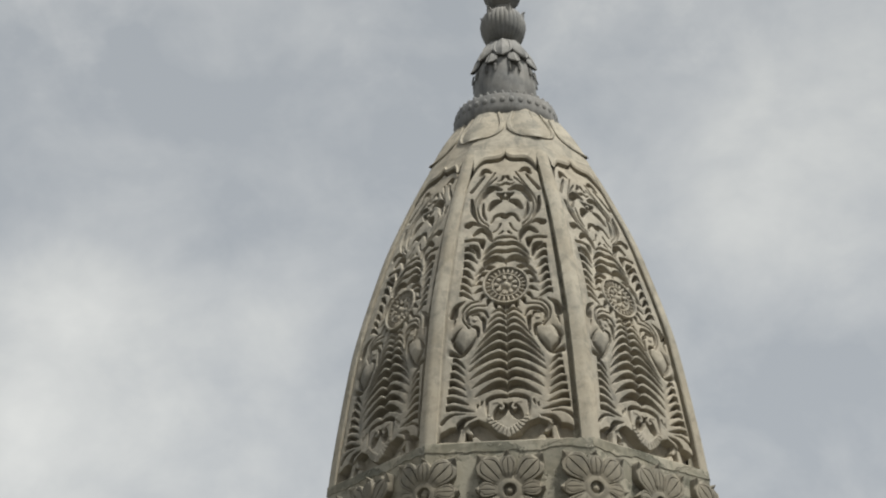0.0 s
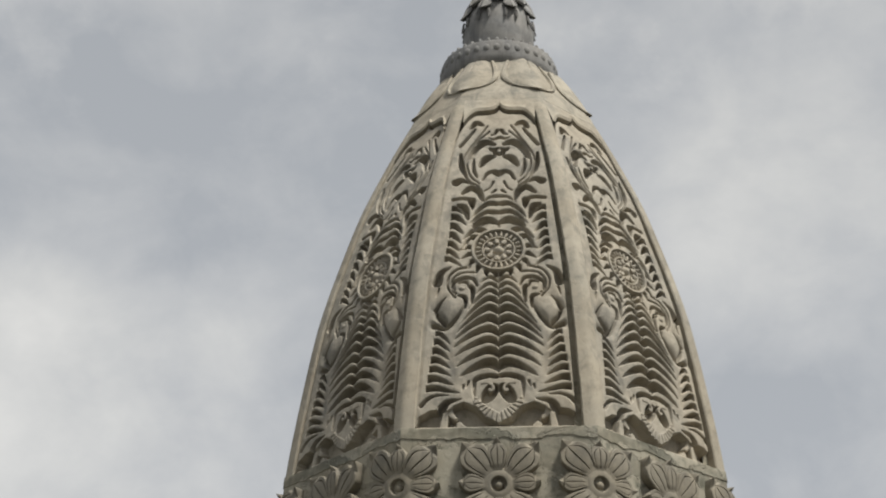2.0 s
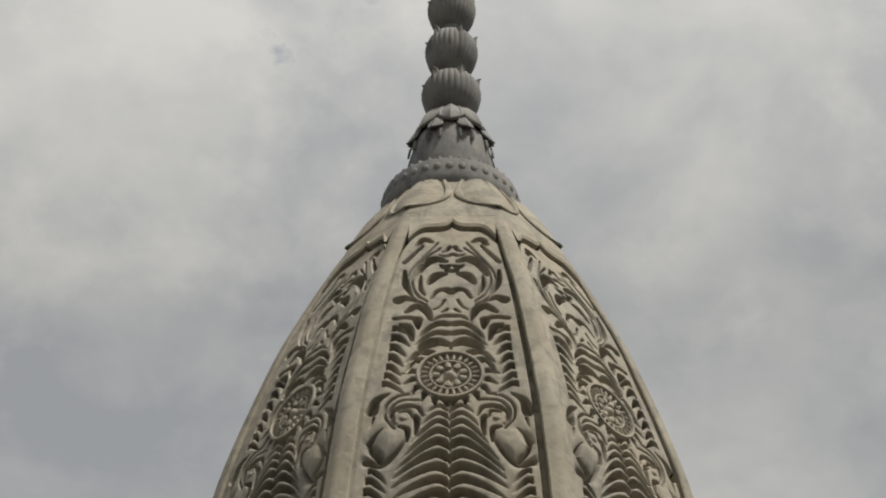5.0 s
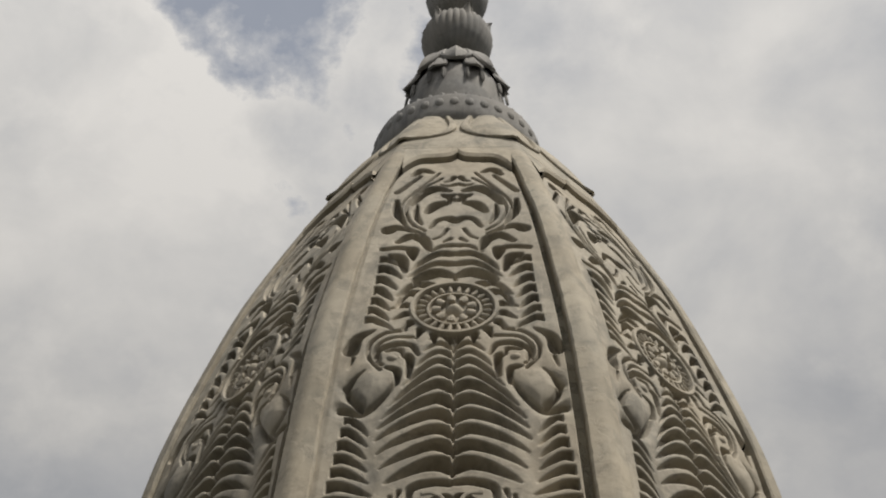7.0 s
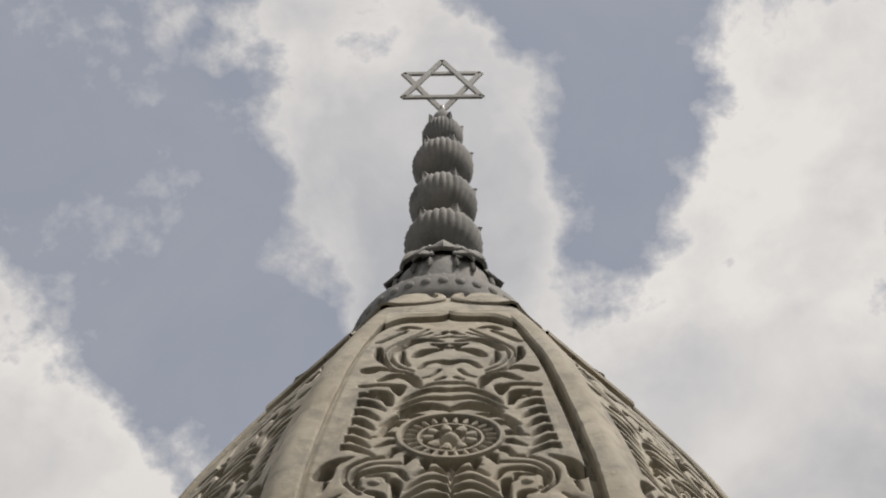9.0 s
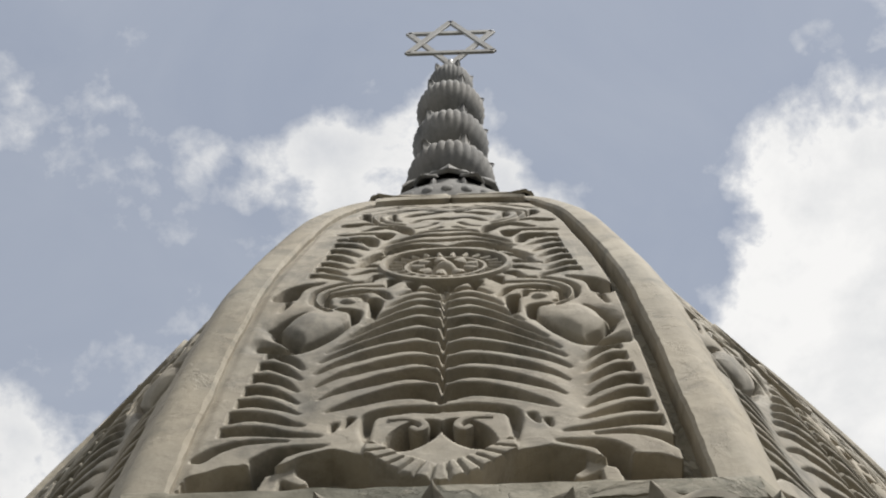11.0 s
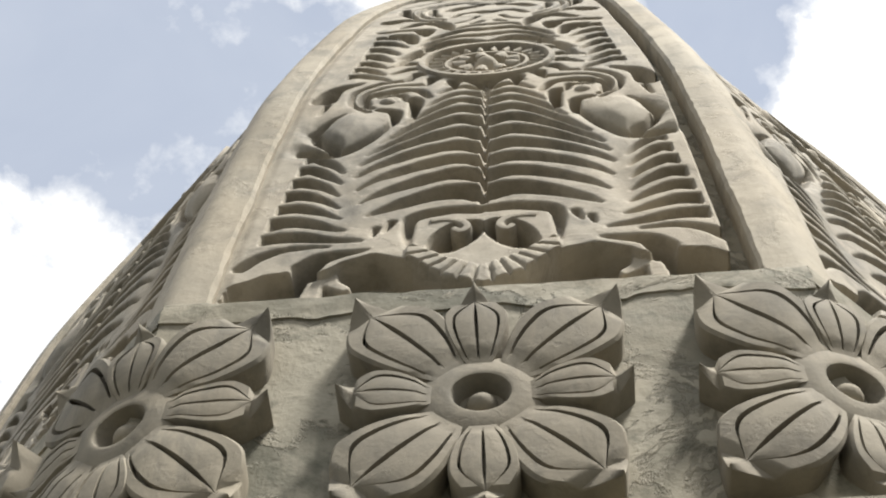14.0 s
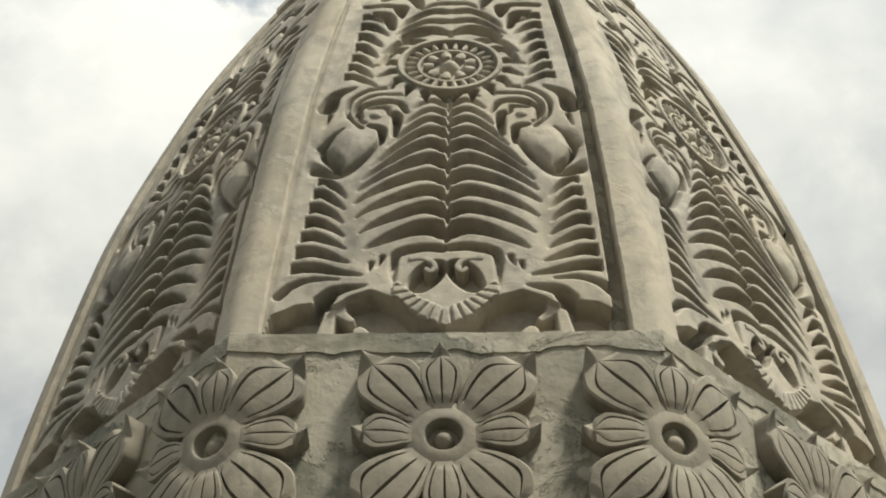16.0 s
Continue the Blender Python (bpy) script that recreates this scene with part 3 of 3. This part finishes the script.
def build_panel():
    # the panel's frame: the cusped top and the worn lip along one side
    bm = bmesh.new()
    tab = []
    n = 24
    for i in range(n + 1):
        q = -1 + 2 * i / n
        u = q * (pw(2.62) + 0.004)
        za = arch(u)
        tab.append([at_face(u, za, -BACK - 0.004), at_face(u, za, 0.004), at_face(u, za + 0.02, 0.012), at_face(u, za + 0.035, 0.0)] +
                   [at_face(u, za + 0.035 + (ZT - za - 0.035) * j / 3, 0.0) for j in range(1, 4)])
    grid(bm, tab)
    panel = part("relief_panel", bm, PLAIN, spire, "sunk panel carved with fern leaves and scrolls")
    # the floor's darker render puts extra shade into the gaps by colour
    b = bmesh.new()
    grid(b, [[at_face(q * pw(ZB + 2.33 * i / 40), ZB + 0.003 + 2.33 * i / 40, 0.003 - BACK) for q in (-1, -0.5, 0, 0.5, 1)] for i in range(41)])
    part("panel_floor", b, BAND, panel, "recessed panel floor in darker render that deepens the gaps' shade")
    # the groove strip takes the same darker render as the panel floor
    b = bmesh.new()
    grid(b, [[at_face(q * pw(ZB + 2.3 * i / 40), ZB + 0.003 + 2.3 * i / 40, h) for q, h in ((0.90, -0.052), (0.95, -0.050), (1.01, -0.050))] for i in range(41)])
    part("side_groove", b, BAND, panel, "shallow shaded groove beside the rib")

    zs, U, A, Z, Hh = relief_field()
    verts = []
    for r, z in enumerate(zs):
        o = at_face(0, z, 0)
        n1 = at_face(0, z, 1) - o
        verts.append(np.stack([U[r], o.y + n1.y * Hh[r], o.z + n1.z * Hh[r]], 1))
    verts = np.concatenate(verts)
    nr, nc = U.shape
    idx = np.arange(nr * nc).reshape(nr, nc)
    quads = np.stack([idx[:-1, :-1], idx[:-1, 1:], idx[1:, 1:], idx[1:, :-1]], -1).reshape(-1, 4)
    face = np.cross(verts[quads[:, 2]] - verts[quads[:, 0]], verts[quads[:, 3]] - verts[quads[:, 1]])
    normals = np.zeros_like(verts)
    for c in range(4):
        np.add.at(normals, quads[:, c], face)
    normals /= np.linalg.norm(normals, axis=1)[:, None] + 1e-12
    mid = lambda t: (t[:-1, :-1] + t[1:, 1:]) / 2
    owner, names = leaf_owner(mid(U), mid(A), mid(Z))
    owner = owner.reshape(-1)
    for k, (name, label) in enumerate(names):
        own = quads[owner == k]
        if not len(own):
            continue
        used, inv = np.unique(own, return_inverse=True)
        me = bpy.data.meshes.new(name)
        me.from_pydata(verts[used].tolist(), [], inv.reshape(-1, 4).tolist())
        me.materials.append(CARVED)
        me.polygons.foreach_set("use_smooth", [True] * len(me.polygons))
        me.normals_split_custom_set_from_vertices(normals[used].tolist())
        ob = new(name, me)
        ob.parent = panel
        if label:
            tagged(ob, label)

    for s in (1, -1):
        part("curl_end", stroke([(0.215, 0.590), (0.150, 0.592), (0.090, 0.580), (0.068, 0.560), (0.092, 0.545), (0.118, 0.556)], 0.0100, 0.0085, 0.045, n=18, side=s), CARVED, panel)
        part("volute_eye", dome_piece(0.515, 1.190, 0.027, 0.022, 0.050, side=s, rings=5, seg=16, flat=0.5), CARVED, panel)
    part("heart", stroke([(0, 0.400), (0, 0.45), (0, 0.540)], 0.052, 0.004, 0.030, n=8), CARVED, panel)

    # medallion
    def ring_at(r, w, top, seg=48):
        rb = bmesh.new()
        grid(rb, [[at_face(rr * math.cos(2 * math.pi * j / seg), ZC + rr * math.sin(2 * math.pi * j / seg), hgt) for rr, hgt in
                   ((r + w, -0.070), (r + w, top - 0.005), (r + w * 0.6, top), (r - w * 0.6, top), (r - w, top - 0.005), (r - w, -0.070))] for j in range(seg)], close_u=True)
        return rb
    med = part("medallion", ring_at(RM, 0.0080, -0.004), CARVED, panel, "round medallion with beads and petals")
    part("inner_ring", ring_at(0.089, 0.0052, -0.014), CARVED, med)

    def petal_on(a, r0, r1, w, h, blunt):
        b = bmesh.new()
        tab = []
        for i in range(7):
            f = i / 6
            r = r0 + (r1 - r0) * f
            ww = w * (0.55 + 0.5 * math.sin(math.pi * (0.10 + 0.72 * f))) * (blunt if f == 1 else 1)
            row = []
            for o, l in ((-1, -0.070), (-0.95, h - 0.007), (-0.6, h - 0.002), (0, h), (0.6, h - 0.002), (0.95, h - 0.007), (1, -0.070)):
                x, y = r * math.cos(a) - o * ww * math.sin(a), r * math.sin(a) + o * ww * math.cos(a)
                row.append(at_face(x, ZC + y, l))
            tab.append(row)
        v = grid(b, tab)
        b.faces.new(v[0]), b.faces.new(v[-1])
        return b
    for j in range(24):
        part("medallion_bead", petal_on(2 * math.pi * (j + 0.5) / 24, 0.097, 0.128, 0.0082, -0.011, 0.7), CARVED, med)
    for j in range(9):
        part("medallion_petal", petal_on(2 * math.pi * (j + 0.5) / 9, 0.046, 0.076, 0.0150, -0.010, 0.5), CARVED, med)
    part("medallion_boss", dome_piece(0, ZC, 0.036, 0.036, 0.052, rings=6, seg=16, flat=1.2), CARVED, med)
    return panel


panel = build_panel()
for k in range(1, 8):
    copy_thing(panel, pose(0, 0, 0, 0, 0, 45 * k))


# ---- the band of flowers ----
def fold(x, z, h, corner):
    """A point of a flower at (x, z) with height h on the band: flat on a face or bent round a corner."""
    if not corner:
        return at_face(x, z, h)
    c = apo(z) * T22
    p = at_face(c - abs(x), z, h)
    if x >= 0:
        p = rotz(Vector((-p.x, p.y, p.z)), 45)
    # near the edge the flower is rounded over it
    t = min(1, max(0, (abs(x) - 0.02) / 0.11))
    t = t * t * (3 - 2 * t)
    flat = rotz(Vector((x, -apo(z) / math.cos(radians(22.5)) + 0.022 - h, z + H)), 22.5)
    return flat.lerp(p, t)


ACROSS = ((-0.97, None), (-1.0, -0.002), (-0.93, 0.003), (-0.75, 0.003), (-0.735, -0.016), (-0.665, -0.016), (-0.645, 0.002), (-0.34, 0.004), (-0.06, 0.003), (-0.048, -0.015), (0.0, -0.015))
ACROSS += tuple((-o, d0) for o, d0 in reversed(ACROSS[:-1]))


def petal(angle, length, width, corner, seed):
    rnd = random.Random(seed)
    bm = bmesh.new()
    a = radians(angle + rnd.uniform(-2.5, 2.5))
    length *= rnd.uniform(0.96, 1.04)
    tab = []
    n = 24
    for i in range(n + 1):
        f = i / n
        r = 0.062 + (length - 0.062) * f
        w = width * (0.20 + 0.84 * math.sin(math.pi * min(0.62, 0.04 + 0.78 * f)))
        if f > 0.60:
            w *= 1 - 0.42 * ((f - 0.60) / 0.24) ** 2 if f < 0.84 else max(0.03, 0.58 * ((1 - f) / 0.16) ** 0.8)
        hh = 0.029 + 0.013 * math.sin(math.pi * min(f * 0.9, 1)) + (0.027 * ((f - 0.84) / 0.16) if f > 0.84 else 0)
        g = 0.0 if f < 0.12 or f > 0.86 else min(1, (f - 0.12) / 0.08, (0.86 - f) / 0.06)
        row = []
        shut = 1 if f < 0.5 else max(0.12, 1 - ((f - 0.5) / 0.35) ** 2.4) if f < 0.85 else 0.12
        for o, dz in ACROSS:
            o = o * shut if 0.05 < abs(o) < 0.76 else o
            x, z = r * math.cos(a) - o * w * math.sin(a), r * math.sin(a) + o * w * math.cos(a)
            hgt = -0.01 if dz is None else hh + dz * g - (0.010 * abs(o) ** 3 if f > 0.8 else 0)
            row.append(fold(x, z, hgt, corner))
        tab.append(row)
    vs = grid(bm, tab)
    bm.faces.new(vs[0]), bm.faces.new(vs[-1])
    return bm


def flower(corner):
    bm = bmesh.new()
    tab = []
    for j in range(32):
        a = 2 * math.pi * j / 32
        tab.append([fold(r * math.cos(a), r * math.sin(a), h, corner) for r, h in
                    ((0.104, 0.0), (0.096, 0.022), (0.082, 0.0295), (0.062, 0.0320), (0.048, 0.0355), (0.043, 0.034), (0.039, 0.022), (0.034, 0.004), (0.004, 0.003))])
    grid(bm, tab, close_u=True)
    fl = part("flower", bm, WORN, spire, "eight-petalled cement flower bent over the corner" if corner else "eight-petalled cement flower in high relief")
    for i in range(8):
        big = i % 2 == 1
        part("petal", petal(45 * i + (0, 3, 0, -3, 0, 3, 0, -3)[i], 0.285 if big else (0.208 if i % 4 == 0 else 0.236), 0.074 if big else 0.046, corner, 40 * corner + i), WORN, fl)
    b = bmesh.new()
    tab = []
    for i in range(7):
        f = i / 6 * math.pi / 2
        tab.append([fold(0.024 * math.cos(f) * math.cos(2 * math.pi * j / 16), -0.003 + 0.024 * math.cos(f) * math.sin(2 * math.pi * j / 16), 0.003 + 0.026 * math.sin(f), corner) for j in range(16)])
    v = grid(b, tab, close_v=True)
    part("flower_boss", b, WORN, fl)
    return fl


for corner in (False, True):
    fl = flower(corner)
    for k in range(1, 8):
        copy_thing(fl, pose(0, 0, 0, 0, 0, 45 * k))


# ---- petals round the neck ----
def neck_petal():
    bm = bmesh.new()
    tab = []
    n = 16
    for i in range(n + 1):
        f = i / n
        z = 3.125 - 0.328 * f
        half = apo(z) * T22 * 0.97 * (0.80 + 0.20 * math.sin(f / 0.50 * math.pi / 2) if f < 0.50 else max(0.02, math.cos((f - 0.50) / 0.50 * math.pi / 2) ** (0.62 if f < 0.85 else 0.62 + 4 * (f - 0.85))))
        lift = 0.004 + (0.016 * ((f - 0.84) / 0.16) ** 2 if f > 0.84 else 0)
        row = []
        for o, dz in ((-1, -0.03), (-0.985, 0.015), (-0.94, 0.023), (-0.83, 0.022), (-0.79, 0.004), (-0.74, 0.004), (-0.60, 0.020), (-0.30, 0.024), (-0.06, 0.020), (0.0, 0.008), (0.06, 0.020), (0.30, 0.024), (0.60, 0.020), (0.74, 0.004), (0.79, 0.004), (0.83, 0.022), (0.94, 0.023), (0.985, 0.015), (1, -0.03)):
            x = o * half
            c = apo(z) * T22
            p = at_face(c - abs(x), z, lift + dz * 0.8 * (1 - 0.75 * f ** 3))
            row.append(rotz(Vector((-p.x, p.y, p.z)), 45) if x >= 0 else p)
        tab.append(row)
    vs = grid(bm, tab)
    bm.faces.new(vs[0]), bm.faces.new(vs[-1])
    return part("neck_petal", bm, PLAIN, spire, "broad overlapping petal under the collar")


np0 = neck_petal()
for k in range(1, 8):
    copy_thing(np0, pose(0, 0, 0, 0, 0, 45 * k))

# ---- finial ----
finial = new("finial")
finial.location = (-0.020, 0, 0)
tagged(finial, "weathered grey cement finial of stacked lotus pots on a beaded collar", "finial")


def lathe(prof, seg=48, flute=0.0, lobes=0):
    bm = bmesh.new()
    tab = []
    for r, z, *k in prof:
        w = k[0] if k else 1.0
        tab.append([Vector(((r + w * flute * abs(math.sin(lobes * math.pi * j / seg * 1.0)) if lobes else r) * math.cos(2 * math.pi * j / seg),
                            (r + w * flute * abs(math.sin(lobes * math.pi * j / seg * 1.0)) if lobes else r) * math.sin(2 * math.pi * j / seg), z + H)) for j in range(seg)])
    vs = grid(bm, tab, close_v=True)
    bm.faces.new(vs[0]), bm.faces.new(vs[-1])
    return bm


part("collar", lathe([(0.26, 3.15), (0.335, 3.130), (0.365, 3.135), (0.382, 3.155), (0.386, 3.20), (0.384, 3.290), (0.376, 3.312), (0.350, 3.322), (0.315, 3.326), (0.250, 3.345), (0.2, 3.36)], seg=72), FINIAL, finial, "round beaded collar")


def knob(r, z, ang, sx, sz, out_):
    bm = bmesh.new()
    tab = []
    for i in range(5):
        f = i / 4 * math.pi / 2
        row = []
        for j in range(8):
            b = 2 * math.pi * j / 8
            p = Vector((sx * math.cos(f) * math.cos(b), -r - out_ * math.sin(f), z + H + sz * math.cos(f) * math.sin(b)))
            row.append(rotz(p, ang))
        tab.append(row)
    v = grid(bm, tab, close_v=True)
    bm.faces.new(v[0]), bm.faces.new(v[-1])
    return bm


for j in range(36):
    part("scallop", knob(0.380, 3.252, 10 * j, 0.023, 0.030, 0.012), FINIAL, finial)
for j in range(40):
    part("bead", knob(0.352, 3.322, 9 * j, 0.015, 0.024, 0.018), FINIAL, finial)
part("bell", lathe([(0.20, 3.32), (0.225, 3.34), (0.236, 3.42), (0.236, 3.52), (0.230, 3.62), (0.215, 3.70), (0.190, 3.76), (0.150, 3.86), (0.120, 3.93), (0.10, 3.96)]), FINIAL, finial, "bell-shaped base")


def sepal(r0, z0, r1, z1, w, bulge, curl, ang, thick=0.012):
    """A leaf that hangs or stands from (r0, z0) to (r1, z1) on a round body."""
    bm = bmesh.new()
    tab = []
    n = 10
    for i in range(n + 1):
        f = i / n
        r = r0 + (r1 - r0) * f + bulge * math.sin(math.pi * f) + curl * f ** 4
        z = z0 + (z1 - z0) * f
        ww = w * (0.72 + 0.28 * f / 0.55 if f < 0.55 else max(0.05, math.cos((f - 0.55) / 0.45 * math.pi / 2) ** 0.7))
        row = []
        for o, t in ((-1, -thick * 0.3), (-0.96, thick * 0.8), (-0.8, thick * 1.2), (-0.68, thick * 0.5), (-0.35, thick * 1.0), (0, thick * 1.5), (0.35, thick * 1.0), (0.68, thick * 0.5), (0.8, thick * 1.2), (0.96, thick * 0.8), (1, -thick * 0.3), (0.0, -thick * 0.5)):
            row.append(rotz(Vector((o * ww, -(r + t - abs(o) * ww * 0.35), z + H)), ang))
        tab.append(row)
    v = grid(bm, tab, close_v=True)
    bm.faces.new(v[0]), bm.faces.new(v[-1])
    return bm


for j in range(8):
    part("cap_petal", sepal(0.110, 3.955, 0.222, 3.735, 0.079, 0.024, 0.008, 45 * j, 0.013), FINIAL, finial)
for j in range(8):
    part("bell_leaf", sepal(0.205, 3.775, 0.246, 3.665, 0.050, 0.006, 0.016, 45 * j + 22.5, 0.009), FINIAL, finial)

for j in range(8):
    for lean_ in (-1, 1):     # thin tracery hanging in points from the cap
        part("tracery", sepal(0.232, 3.670, 0.242, 3.590, 0.011, 0.003, 0.002, 45 * j + 22.5 + lean_ * 9, 0.006), FINIAL, finial)


def pot(z, r, hgt, tips):
    prof = [(r * 0.42, z - hgt * 0.56, 0), (r * 0.44, z - hgt * 0.46, 0), (r * 0.66, z - hgt * 0.40, 0.3), (r * 0.86, z - hgt * 0.28, 0.4), (r * 0.97, z - hgt * 0.12, 0.5),
            (r, z + hgt * 0.02, 1), (r * 0.97, z + hgt * 0.14, 1), (r * 0.86, z + hgt * 0.27, 1), (r * 0.68, z + hgt * 0.36, 0.8), (r * 0.45, z + hgt * 0.40, 0.2), (r * 0.40, z + hgt * 0.46, 0)]
    b = part("pot", lathe(prof, seg=120, flute=r * 0.055, lobes=30), FINIAL, finial, "fluted lotus pot")
    for j in range(tips):
        part("sepal", sepal(r * 0.95, z + hgt * 0.14, r * 0.90, z + hgt * 0.37, r * 0.15, 0.003, r * 0.12, 360 / tips * j + 22, 0.006), FINIAL, b)


pot(4.12, 0.168, 0.36, 6)
pot(4.48, 0.152, 0.36, 6)
pot(4.85, 0.142, 0.34, 6)
pot(5.17, 0.098, 0.28, 6)
part("tip", lathe([(0.045, 5.29), (0.055, 5.33), (0.05, 5.38), (0.03, 5.43), (0.012, 5.49)], seg=20), FINIAL, finial, "small rounded tip")

# ---- the six-pointed star ----
star = new("star_finial")
star.location = (0, 0, 0)
tagged(star, "grey metal openwork six-pointed star on top of the finial", "star")


def bar(p, q, w, d):
    bm = bmesh.new()
    ax = (q - p).normalized()
    n = Vector((0, -1, 0))
    s = ax.cross(n).normalized()
    tab = []
    for c in (p - ax * w * 0.25, q + ax * w * 0.25):
        tab.append([c + s * w + n * d, c - s * w + n * d, c - s * w - n * d, c + s * w - n * d])
    v = grid(bm, tab, close_v=True)
    bm.faces.new(v[0]), bm.faces.new(v[-1])
    bmesh.ops.bevel(bm, geom=bm.edges[:], offset=0.003, segments=1, affect="EDGES")
    return bm


sx, sw, s0, s1 = -0.020, 0.205, 5.49, 6.08
sh = s1 - s0
for i, tri in enumerate(([(0, s1), (-sw, s0 + sh * 0.25), (sw, s0 + sh * 0.25)], [(0, s0), (-sw, s0 + sh * 0.75), (sw, s0 + sh * 0.75)])):
    pts = [Vector((sx + x, 0.006 * i, z + H)) for x, z in tri]
    for a, b in ((0, 1), (1, 2), (2, 0)):
        part("star_bar", bar(pts[a], pts[b], 0.0165, 0.007), METAL, star, smooth=False)
part("stem", lathe([(0.012, 5.40), (0.012, 5.52)], seg=10), METAL, star).location = (sx, 0, 0)

# ---- ground: added out of view, dark so little light bounces up ----
bm = bmesh.new()
vs = [bm.verts.new((x, y, 0)) for x, y in ((-3000, -3000), (3000, -3000), (3000, 3000), (-3000, 3000))]
bm.faces.new(vs)
me = bpy.data.meshes.new("ground")
bm.to_mesh(me)
me.materials.append(DARK_GROUND)
tagged(new("ground", me), "unseen ground around the spire, kept dark to limit bounced light", "ground", kind="structure")
